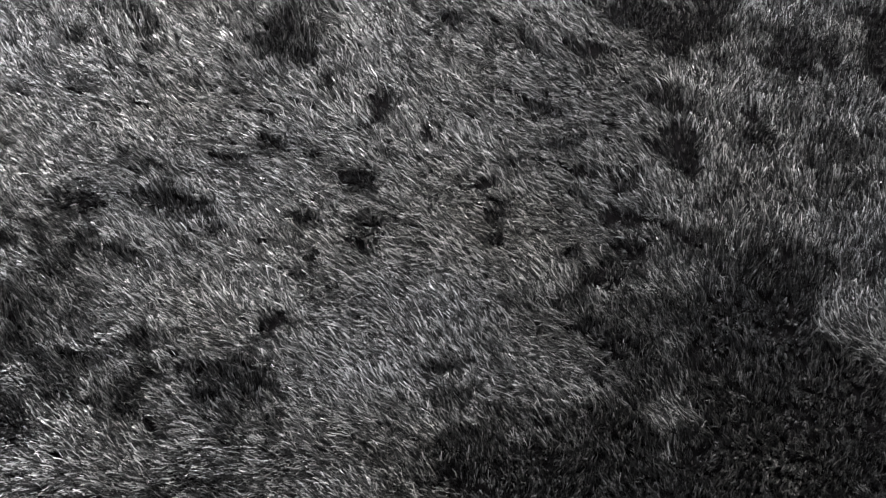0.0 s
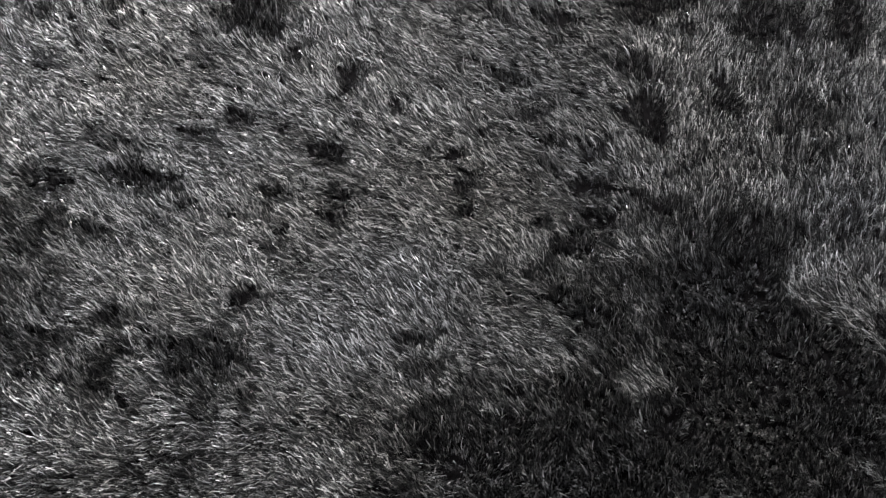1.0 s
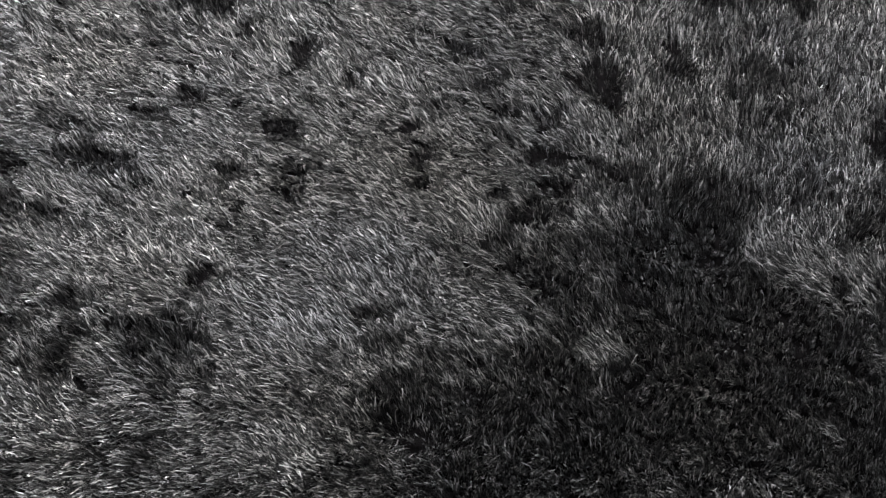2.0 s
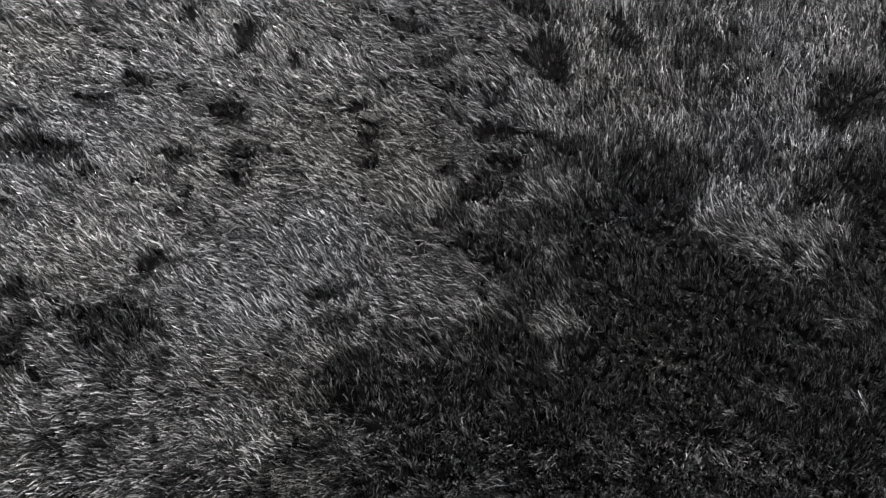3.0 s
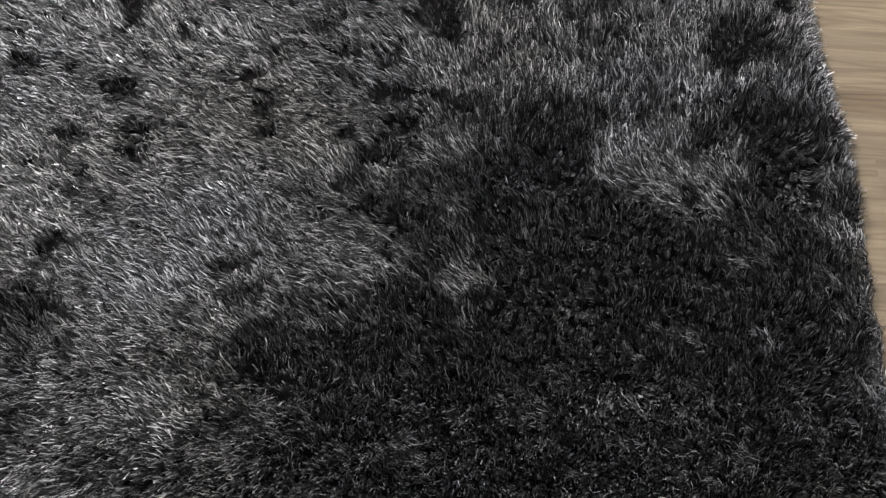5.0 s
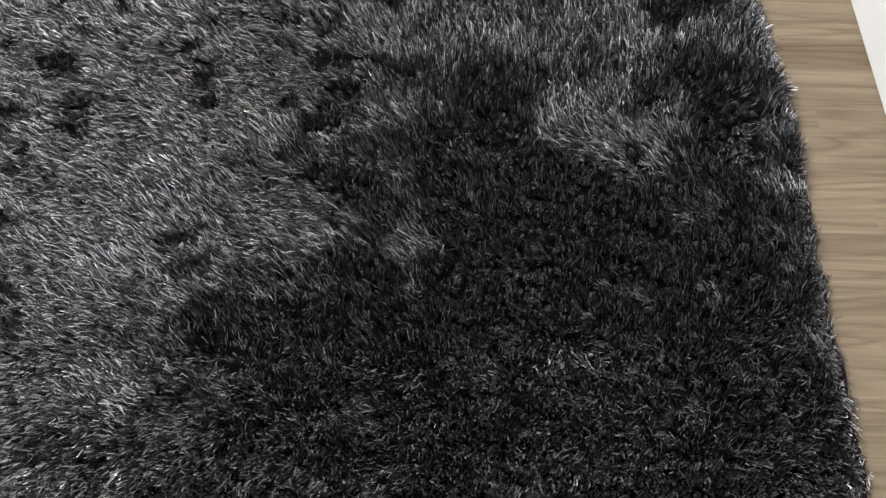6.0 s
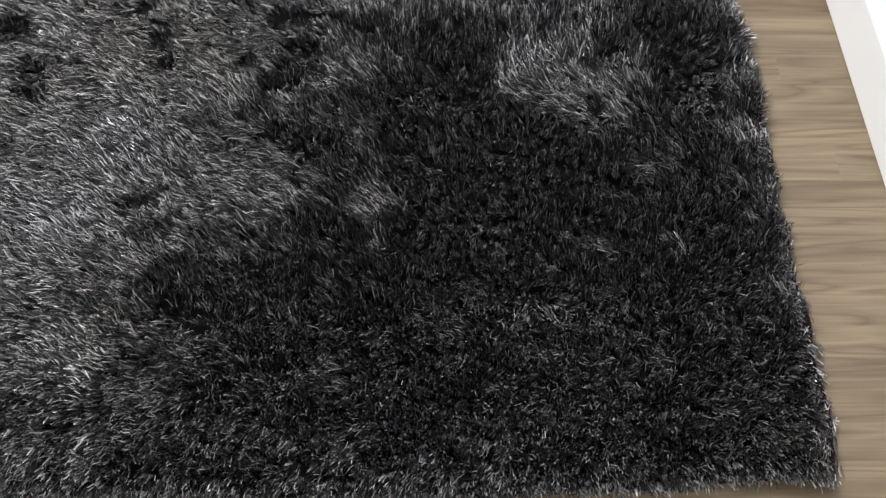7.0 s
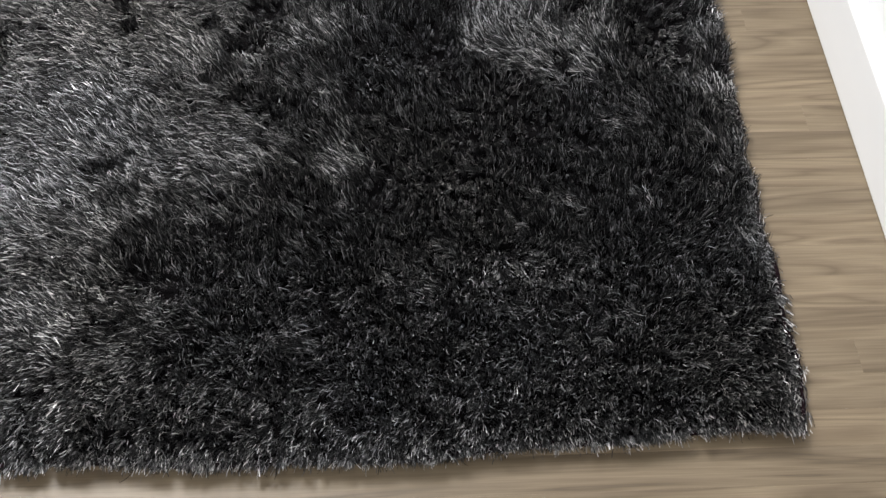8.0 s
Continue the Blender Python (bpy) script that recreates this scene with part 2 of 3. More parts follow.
bm = bmesh.new()
nx, ny = 60, 60
sheet = {}
for i in range(nx + 1):
    for j in range(ny + 1):
        x = RUG_X0 + 0.004 + (RUG_X1 - RUG_X0 - 0.008) * i / nx
        y = RUG_Y0 + 0.004 + (RUG_Y1 - RUG_Y0 - 0.008) * j / ny
        ex, ey = outline_shift(x, y)
        for k, z in enumerate((0.0005, 0.008)):
            sheet[i, j, k] = bm.verts.new((x + float(ex), y + float(ey), z))
for i in range(nx):
    for j in range(ny):
        for k in (0, 1):
            q = [sheet[i, j, k], sheet[i + 1, j, k], sheet[i + 1, j + 1, k], sheet[i, j + 1, k]]
            bm.faces.new(q if k else q[::-1])
for i in range(nx):
    for j, flip in ((0, False), (ny, True)):
        q = [sheet[i, j, 0], sheet[i + 1, j, 0], sheet[i + 1, j, 1], sheet[i, j, 1]]
        bm.faces.new(q[::-1] if flip else q)
for j in range(ny):
    for i, flip in ((0, True), (nx, False)):
        q = [sheet[i, j, 0], sheet[i, j + 1, 0], sheet[i, j + 1, 1], sheet[i, j, 1]]
        bm.faces.new(q[::-1] if flip else q)
part("backing", bm, BACKING, rug, "dark woven rug backing")


def binding(name, x0, y0, x1, y1):
    """A rounded tape folded over one edge of the backing."""
    d = Vector((x1 - x0, y1 - y0, 0))
    n = max(2, int(d.length / 0.02))
    side = Vector((-d.y, d.x, 0)).normalized()
    bm = bmesh.new()
    rings = []
    for i in range(n + 1):
        c = Vector((x0, y0, 0.0055)) + d * (i / n)
        ex, ey = outline_shift(c.x, c.y)
        c += Vector((float(ex), float(ey), 0))
        c += side * 0.0012 * noise.noise((c.x * 9, c.y * 9, 3)) + Vector((0, 0, 0.0006 * noise.noise((c.x * 30, c.y * 30, 8))))
        rings.append([bm.verts.new(c + side * 0.0045 * math.cos(a) + Vector((0, 0, 0.0045 * math.sin(a))))
                      for a in (k * math.tau / 8 for k in range(8))])
    for a, b in zip(rings, rings[1:]):
        for k in range(8):
            bm.faces.new((a[k], a[(k + 1) % 8], b[(k + 1) % 8], b[k])).smooth = True
    bm.faces.new(rings[0][::-1])
    bm.faces.new(rings[-1])
    bmesh.ops.recalc_face_normals(bm, faces=bm.faces)
    part(name, bm, BINDING, rug, "dark plum-black edge binding")


binding("binding", RUG_X1 - 0.004, RUG_Y0, RUG_X1 - 0.004, RUG_Y1)
binding("binding", RUG_X0, RUG_Y0 + 0.003, RUG_X1, RUG_Y0 + 0.003)
binding("binding", RUG_X0, RUG_Y0, RUG_X0, RUG_Y1)
binding("binding", RUG_X0, RUG_Y1, RUG_X1, RUG_Y1)

# The nap: how flat the pile lies from place to place. Flat yarn shows its glossy sides; yarn that stands up
# shows its tips and the depth between them.
NAP = []


def swathe(x, y, rx, ry, amount):
    """A broad stretch where the pile stands up."""
    NAP.append((x, y, rx, ry, 0.0, min(0.95, 1.30 * amount), 1.05, 0.045))


def dent(x, y, rx, ry, amount):
    """A small hollow where the pile is parted; the pile beside it leans out from it."""
    NAP.append((x, y, rx, ry, -0.3, min(1.0, 1.4 * amount), 1.6, 0.010))


def comb(x, y, rx, ry, amount):
    """A stretch combed flat."""
    NAP.append((x, y, rx, ry, 1.05, min(1.0, 1.2 * amount), 1.4, 0.020))


# standing stretches, then combed ones, then hollows
swathe(-1.488, 0.829, 0.270, 0.143, 0.18)
swathe(-1.482, 0.338, 0.091, 0.050, 0.55)
swathe(-1.356, 0.349, 0.090, 0.024, 0.55)
swathe(-1.432, 0.220, 0.115, 0.058, 0.50)
swathe(-1.322, 0.105, 0.101, 0.042, 0.55)
swathe(-1.417, 0.125, 0.051, 0.037, 0.50)
swathe(-1.213, 0.233, 0.052, 0.029, 0.30)
swathe(-1.247, 0.068, 0.074, 0.020, 0.45)
swathe(-1.126, -0.034, 0.063, 0.027, 0.40)
swathe(-1.183, -0.098, 0.071, 0.018, 0.50)
swathe(-1.064, 0.179, 0.038, 0.039, 0.55)
swathe(-1.069, 0.113, 0.037, 0.038, 0.55)
swathe(-0.987, 0.210, 0.033, 0.019, 0.40)
swathe(-1.001, 0.139, 0.033, 0.020, 0.35)
swathe(-0.611, 0.797, 0.068, 0.051, 0.30)
swathe(-0.690, 0.679, 0.057, 0.036, 0.25)
swathe(-0.751, 0.349, 0.053, 0.052, 0.50)
swathe(-0.801, 0.255, 0.039, 0.023, 0.50)
swathe(-0.639, 0.363, 0.052, 0.044, 0.40)
swathe(-0.800, 0.139, 0.041, 0.024, 0.30)
swathe(-0.679, 0.608, 0.046, 0.036, 0.30)
swathe(-0.692, 0.464, 0.053, 0.029, 0.25)
swathe(-0.351, 0.551, 0.100, 0.083, 0.85)
swathe(-0.427, 0.399, 0.157, 0.113, 0.75)
swathe(-0.535, 0.431, 0.079, 0.064, 0.55)
swathe(-0.603, 0.139, 0.105, 0.086, 0.60)
swathe(-0.502, 0.235, 0.050, 0.051, 0.50)
swathe(-0.697, 0.037, 0.110, 0.037, 0.70)
swathe(-1.264, 1.014, 0.051, 0.104, 0.50)
swathe(-1.392, 1.022, 0.043, 0.049, 0.35)
swathe(-1.557, 0.736, 0.061, 0.043, 0.15)
swathe(-0.306, 1.346, 0.125, 0.086, 0.25)
swathe(-1.294, 0.488, 0.065, 0.026, 0.35)
swathe(-1.267, 0.580, 0.114, 0.060, 0.15)
swathe(-0.297, 0.413, 0.131, 0.079, 0.70)
swathe(-0.353, 0.588, 0.061, 0.051, 0.70)
swathe(-0.270, 0.527, 0.045, 0.049, 0.70)
swathe(-0.218, 0.425, 0.062, 0.039, 0.70)
swathe(-0.120, 0.285, 0.221, 0.097, 0.85)
swathe(-0.415, 0.140, 0.209, 0.075, 0.75)
swathe(-0.256, 0.041, 0.299, 0.134, 0.80)
swathe(-0.648, 0.063, 0.102, 0.064, 0.70)
swathe(-0.721, 0.021, 0.047, 0.036, 0.60)
swathe(-0.519, -0.075, 0.249, 0.059, 0.75)
swathe(-0.772, 0.373, 0.048, 0.037, 0.45)
swathe(-1.055, 0.074, 0.061, 0.026, 0.50)
swathe(-1.055, 0.140, 0.037, 0.027, 0.55)
swathe(-1.172, 0.035, 0.057, 0.026, 0.45)
swathe(-1.127, -0.039, 0.043, 0.021, 0.35)
swathe(0.022, 0.595, 0.056, 0.118, 0.80)
swathe(0.074, 0.716, 0.039, 0.095, 0.50)
swathe(-0.583, 0.213, 0.107, 0.045, 0.50)
swathe(-0.998, -0.126, 0.129, 0.029, 0.35)
swathe(-0.697, 0.195, 0.057, 0.033, 0.30)
swathe(-0.398, -0.044, 0.319, 0.125, 0.78)
swathe(-0.028, 0.107, 0.162, 0.176, 0.72)
swathe(-0.065, -0.131, 0.182, 0.105, 0.75)
swathe(0.057, 0.472, 0.050, 0.110, 0.80)
swathe(-0.586, -0.095, 0.164, 0.112, 0.55)
swathe(-0.729, -0.153, 0.177, 0.073, 0.45)
swathe(-0.427, 0.391, 0.138, 0.075, 0.40)
swathe(0.012, -0.038, 0.094, 0.123, 0.30)
swathe(-0.260, -0.196, 0.307, 0.054, 0.45)
swathe(-0.665, 0.124, 0.128, 0.064, 0.30)
swathe(-0.304, 1.079, 0.170, 0.299, 0.22)
swathe(-0.506, 1.240, 0.155, 0.142, 0.08)
swathe(-0.226, 0.851, 0.090, 0.182, 0.15)
swathe(-0.915, -0.127, 0.166, 0.057, 0.30)
swathe(-0.182, 0.707, 0.124, 0.107, 0.10)
swathe(0.058, 0.727, 0.059, 0.174, 0.35)
swathe(0.104, 0.441, 0.036, 0.164, 0.30)
comb(-1.018, 0.450, 0.144, 0.107, 0.50)
comb(-0.878, 0.256, 0.076, 0.052, 0.40)
swathe(0.073, 0.458, 0.072, 0.150, 0.50)
swathe(0.067, 0.273, 0.060, 0.074, 0.35)
swathe(-0.230, 0.176, 0.197, 0.123, 0.55)
comb(-0.743, 0.056, 0.079, 0.062, 0.30)
comb(-0.669, 0.146, 0.097, 0.065, 0.20)
comb(-0.520, 0.400, 0.070, 0.050, 0.20)
comb(-0.647, 0.315, 0.059, 0.048, 0.20)
comb(-1.035, 0.619, 0.283, 0.250, 0.30)
comb(-0.762, 0.370, 0.130, 0.111, 0.25)
comb(-0.671, 0.210, 0.074, 0.049, 0.20)
comb(-0.939, 0.260, 0.144, 0.095, 0.35)
comb(-0.167, 0.500, 0.081, 0.041, 0.30)
comb(-0.618, 0.283, 0.052, 0.023, 0.75)
comb(-0.522, 0.542, 0.065, 0.036, 0.55)
comb(-0.462, 0.240, 0.028, 0.025, 0.25)
comb(-0.429, 0.424, 0.023, 0.020, 0.30)
comb(-0.182, 0.534, 0.050, 0.070, 0.60)
comb(-0.935, 0.146, 0.057, 0.040, 0.50)
comb(-1.007, 0.281, 0.051, 0.049, 0.35)
comb(-1.139, 0.306, 0.052, 0.043, 0.45)
comb(-1.228, -0.047, 0.048, 0.032, 0.50)
comb(-1.286, -0.084, 0.040, 0.025, 0.45)
comb(-1.319, 0.253, 0.044, 0.023, 0.30)
comb(-0.808, 0.457, 0.062, 0.052, 0.30)
comb(-0.886, 0.517, 0.073, 0.082, 0.35)
comb(-0.727, 0.615, 0.032, 0.037, 0.40)
comb(-0.829, 0.345, 0.060, 0.037, 0.40)
comb(-0.507, 0.339, 0.026, 0.019, 0.25)
comb(-0.623, 0.276, 0.060, 0.026, 0.60)
comb(-0.462, 0.249, 0.030, 0.018, 0.25)
comb(-0.463, 0.198, 0.018, 0.016, 0.30)
comb(-0.920, 0.117, 0.050, 0.030, 0.50)
comb(-0.872, -0.006, 0.043, 0.030, 0.60)
comb(-1.179, 0.087, 0.018, 0.016, 0.40)
comb(-0.477, 0.526, 0.029, 0.027, 0.50)
comb(-0.146, 0.481, 0.050, 0.057, 0.90)
comb(-0.069, 0.440, 0.029, 0.024, 0.70)
comb(-0.035, 0.559, 0.024, 0.034, 0.50)
comb(-0.330, 0.591, 0.024, 0.020, 0.40)
comb(-0.216, 0.542, 0.046, 0.041, 0.50)
comb(-1.161, 0.261, 0.069, 0.062, 0.40)
comb(-1.009, -0.080, 0.069, 0.026, 0.40)
comb(0.062, 0.961, 0.031, 0.072, 0.40)
comb(0.036, 0.761, 0.044, 0.036, 0.60)
comb(-0.569, 0.650, 0.028, 0.020, 0.40)
comb(-0.611, 0.504, 0.045, 0.024, 0.40)
comb(-0.869, -0.020, 0.048, 0.028, 0.60)
comb(-0.465, 0.244, 0.033, 0.023, 0.28)
comb(-0.459, 0.170, 0.020, 0.012, 0.50)
comb(-0.629, 0.294, 0.060, 0.033, 0.50)
comb(-0.102, -0.068, 0.009, 0.018, 0.55)
comb(-0.062, -0.060, 0.014, 0.014, 0.50)
comb(-0.064, -0.126, 0.019, 0.012, 0.60)
comb(-0.129, 0.078, 0.026, 0.011, 0.50)
comb(0.099, 0.407, 0.055, 0.016, 0.65)
comb(-0.401, 0.034, 0.008, 0.012, 0.50)
comb(-0.247, 0.183, 0.018, 0.010, 0.35)
comb(-0.362, 0.323, 0.051, 0.017, 0.25)
comb(-0.064, 0.445, 0.027, 0.026, 0.50)
comb(-0.140, 0.475, 0.045, 0.048, 0.50)
comb(0.112, 0.237, 0.027, 0.036, 0.35)
comb(0.129, 0.092, 0.021, 0.034, 0.30)
comb(0.120, 0.524, 0.018, 0.057, 0.20)
comb(-0.009, 0.023, 0.040, 0.017, 0.30)
comb(0.062, 0.021, 0.048, 0.036, 0.22)
comb(-0.692, -0.198, 0.044, 0.012, 0.20)
comb(-0.579, -0.019, 0.011, 0.021, 0.30)
comb(0.020, -0.082, 0.020, 0.014, 0.35)
comb(-0.873, -0.209, 0.044, 0.027, 0.30)
dent(-0.212, 0.352, 0.078, 0.062, 0.45)
dent(-0.289, 0.217, 0.075, 0.046, 0.40)
dent(-0.378, 0.328, 0.051, 0.036, 0.35)
dent(-1.443, 0.450, 0.034, 0.038, 1.00)
dent(-1.311, 0.482, 0.046, 0.023, 0.60)
dent(-1.377, 0.561, 0.023, 0.018, 0.60)
dent(-1.421, 0.582, 0.017, 0.014, 0.50)
dent(-1.333, 0.629, 0.023, 0.014, 0.40)
dent(-1.252, 0.623, 0.023, 0.015, 0.50)
dent(-1.193, 0.674, 0.019, 0.019, 0.60)
dent(-1.112, 0.678, 0.017, 0.012, 0.80)
dent(-1.028, 0.630, 0.023, 0.025, 0.90)
dent(-0.999, 0.713, 0.016, 0.012, 0.90)
dent(-1.041, 0.838, 0.022, 0.033, 0.70)
dent(-1.038, 0.793, 0.018, 0.020, 0.70)
dent(-0.986, 0.523, 0.022, 0.028, 0.70)
dent(-0.995, 0.468, 0.025, 0.020, 0.50)
dent(-1.079, 0.517, 0.022, 0.014, 0.60)
dent(-1.133, 0.429, 0.015, 0.015, 0.80)
dent(-1.205, 0.436, 0.015, 0.015, 0.70)
dent(-0.835, 0.681, 0.021, 0.013, 1.00)
dent(-1.038, 0.998, 0.021, 0.013, 0.90)
dent(-0.785, 0.751, 0.027, 0.023, 0.50)
dent(-0.788, 0.612, 0.022, 0.032, 0.50)
dent(-0.781, 0.549, 0.020, 0.015, 1.00)
dent(-0.766, 0.925, 0.028, 0.022, 0.50)
dent(-0.709, 1.126, 0.036, 0.031, 0.60)
dent(-0.631, 1.280, 0.054, 0.050, 0.70)
dent(-0.548, 1.227, 0.026, 0.068, 0.80)
dent(-0.506, 1.301, 0.027, 0.080, 0.80)
dent(-0.558, 1.026, 0.029, 0.029, 1.00)
dent(-0.513, 0.987, 0.031, 0.019, 0.90)
dent(-0.514, 0.879, 0.028, 0.053, 1.00)
dent(-0.481, 0.821, 0.015, 0.032, 1.00)
dent(-0.472, 1.164, 0.018, 0.021, 0.80)
dent(-0.343, 1.224, 0.037, 0.057, 1.00)
dent(-0.269, 1.239, 0.019, 0.057, 0.90)
dent(-0.174, 1.285, 0.027, 0.072, 1.00)
dent(-0.187, 1.416, 0.042, 0.045, 0.60)
dent(-0.402, 1.004, 0.025, 0.023, 0.60)
dent(-0.384, 0.955, 0.029, 0.026, 0.60)
dent(-0.556, 0.667, 0.045, 0.016, 1.00)
dent(-0.602, 0.658, 0.023, 0.022, 0.80)
dent(-0.475, 0.633, 0.025, 0.025, 1.00)
dent(-0.554, 0.578, 0.029, 0.031, 1.00)
dent(-0.594, 0.504, 0.032, 0.027, 0.80)
dent(-0.656, 0.551, 0.022, 0.016, 0.50)
dent(-1.360, -0.025, 0.028, 0.047, 1.00)
dent(-1.062, 0.258, 0.019, 0.029, 0.60)
dent(-1.059, 0.383, 0.023, 0.018, 0.50)
dent(-1.048, 0.427, 0.016, 0.024, 0.50)
dent(-1.343, 0.352, 0.036, 0.012, 0.50)
dent(-1.273, 0.992, 0.032, 0.056, 0.50)
dent(-1.209, 0.937, 0.023, 0.029, 0.50)
dent(-0.984, 1.145, 0.024, 0.020, 0.50)
dent(-0.806, 0.241, 0.028, 0.014, 0.40)
dent(-0.314, 0.516, 0.031, 0.035, 0.60)
dent(-0.302, 0.461, 0.036, 0.029, 0.60)
dent(-0.400, 0.490, 0.027, 0.032, 0.50)
dent(-0.336, 0.597, 0.022, 0.017, 0.50)
dent(-0.945, 0.528, 0.016, 0.012, 0.30)
dent(-1.166, 0.149, 0.025, 0.012, 0.40)
dent(-1.241, 0.164, 0.025, 0.012, 0.40)
dent(-0.991, 0.350, 0.012, 0.023, 0.40)
dent(-1.419, 0.276, 0.036, 0.013, 0.40)
dent(-0.944, 0.775, 0.018, 0.019, 0.40)
dent(-1.142, 0.868, 0.014, 0.015, 0.30)
dent(-0.927, 0.882, 0.016, 0.014, 0.30)
dent(-0.713, 0.822, 0.020, 0.015, 0.40)
dent(-0.637, 0.913, 0.024, 0.017, 0.40)
dent(-0.584, 0.742, 0.023, 0.015, 0.50)
dent(-0.674, 0.762, 0.023, 0.016, 0.40)
dent(0.025, 0.874, 0.053, 0.045, 1.00)
dent(-0.027, 0.815, 0.036, 0.033, 0.80)
dent(0.094, 1.017, 0.016, 0.075, 0.90)
dent(-0.119, 0.945, 0.009, 0.019, 0.80)
dent(-0.171, 0.636, 0.012, 0.019, 0.90)
dent(-0.095, 0.448, 0.014, 0.027, 1.00)
dent(0.061, 0.575, 0.032, 0.088, 0.70)
dent(0.016, 0.635, 0.034, 0.036, 0.60)
dent(-0.070, 0.587, 0.028, 0.032, 0.50)
dent(-0.332, 0.464, 0.035, 0.026, 0.50)
dent(-0.210, 0.402, 0.035, 0.020, 0.50)
dent(-0.691, 0.031, 0.039, 0.024, 0.70)
dent(-0.232, 0.069, 0.048, 0.023, 0.50)
dent(-0.546, 0.360, 0.029, 0.022, 0.50)
dent(-0.418, 0.406, 0.023, 0.018, 0.50)
dent(-0.279, 0.306, 0.034, 0.024, 0.40)
dent(-0.638, 0.117, 0.032, 0.017, 0.40)
dent(-0.132, 0.216, 0.033, 0.023, 0.35)
dent(-0.369, 0.212, 0.028, 0.018, 0.35)
dent(-0.693, 0.031, 0.040, 0.024, 0.70)
dent(-0.235, 0.055, 0.047, 0.025, 0.70)
dent(-0.166, 0.038, 0.028, 0.017, 0.50)
dent(-0.412, 0.176, 0.036, 0.031, 0.50)
dent(0.063, 0.511, 0.031, 0.062, 0.70)
dent(-0.286, 0.426, 0.026, 0.026, 0.40)
dent(-0.531, 0.196, 0.024, 0.018, 0.40)
dent(0.015, 0.216, 0.042, 0.028, 0.40)
dent(-0.102, 0.288, 0.034, 0.019, 0.40)
dent(0.060, 0.137, 0.025, 0.025, 0.40)
dent(-0.502, 0.017, 0.023, 0.014, 0.30)
dent(-0.276, -0.048, 0.030, 0.016, 0.30)
dent(0.037, -0.153, 0.030, 0.017, 0.30)
dent(-0.402, -0.119, 0.030, 0.013, 0.25)
dent(-0.564, -0.123, 0.025, 0.013, 0.25)
dent(-0.099, 0.005, 0.023, 0.012, 0.30)
dent(-0.110, -0.175, 0.030, 0.013, 0.25)


def value_noise(x, y, cell, seed):
    """Smooth noise from -1 to 1 on a lattice of that cell size."""
    gx, gy = x / cell, y / cell
    ix, iy = np.floor(gx).astype(np.int64), np.floor(gy).astype(np.int64)
    fx, fy = gx - ix, gy - iy
    fx, fy = fx * fx * (3 - 2 * fx), fy * fy * (3 - 2 * fy)

    def h(a, b):
        n = (a * 374761393 + b * 668265263 + seed * 982451653) & 0x7FFFFFFF
        n = ((n ^ (n >> 13)) * 1274126177) & 0x7FFFFFFF
        return ((n ^ (n >> 16)) & 0xFFFF) / 32767.5 - 1.0

    return ((h(ix, iy) * (1 - fx) + h(ix + 1, iy) * fx) * (1 - fy)
            + (h(ix, iy + 1) * (1 - fx) + h(ix + 1, iy + 1) * fx) * fy)


def smooth_step(v, a, b):
    u = np.clip((v - a) / (b - a), 0, 1)
    return u * u * (3 - 2 * u)


def nap_at(x, y):
    """Flatness from 0 (upright) to 1 (laid), the parting of hollows, and their outward push."""
    f = 0.89 + 0.30 * value_noise(x, y, 0.020, 5) + 0.18 * value_noise(x + 0.3 * y, y, 0.042, 7) + 0.16 * value_noise(x + 0.4 * y, y, 0.09, 6)
    px, py, deep = np.zeros_like(x), np.zeros_like(x), np.zeros_like(x)
    for cx, cy, rx, ry, level, amount, power, ragged in NAP:
        sel = np.nonzero((np.abs(x - cx) < 2.2 * rx + 0.05) & (np.abs(y - cy) < 2.2 * ry + 0.05))[0]
        if not len(sel):
            continue
        xs, ys = x[sel], y[sel]
        wx = xs + ragged * value_noise(xs, ys, 0.04, 11) + 0.5 * ragged * value_noise(xs, ys, 0.014, 12)
        wyy = ys + ragged * value_noise(xs, ys, 0.04, 13) + 0.5 * ragged * value_noise(xs, ys, 0.014, 14)
        dx, dy = (wx - cx) / rx, (wyy - cy) / ry
        w = amount * np.exp(-(0.7 * (dx * dx + dy * dy)) ** power)
        f[sel] += (level - f[sel]) * w
        deep[sel] *= 1 - w
        if level < 0:
            px[sel] += w * dx * 0.42
            py[sel] += w * dy * 0.42
            deep[sel] += w
    # where laid and standing pile meet, it breaks up into tussocks
    f += 0.62 * (value_noise(x, y, 0.027, 53) + 0.5 * value_noise(x, y, 0.055, 54)) * np.clip(1 - np.abs(2 * f - 0.95), 0, 1)
    # locks that stay half laid within the standing stretches
    lock = 0.52 * smooth_step(value_noise(x + 0.3 * y, y, 0.030, 51), 0.20, 0.80)
    lock = np.maximum(lock, 0.42 * smooth_step(value_noise(x, y - 0.2 * x, 0.065, 52), 0.25, 0.90))
    f = np.maximum(f, lock * (1 - np.clip(2.5 * deep, 0, 1)))
    return np.clip(f, 0, 1), px, py, deep


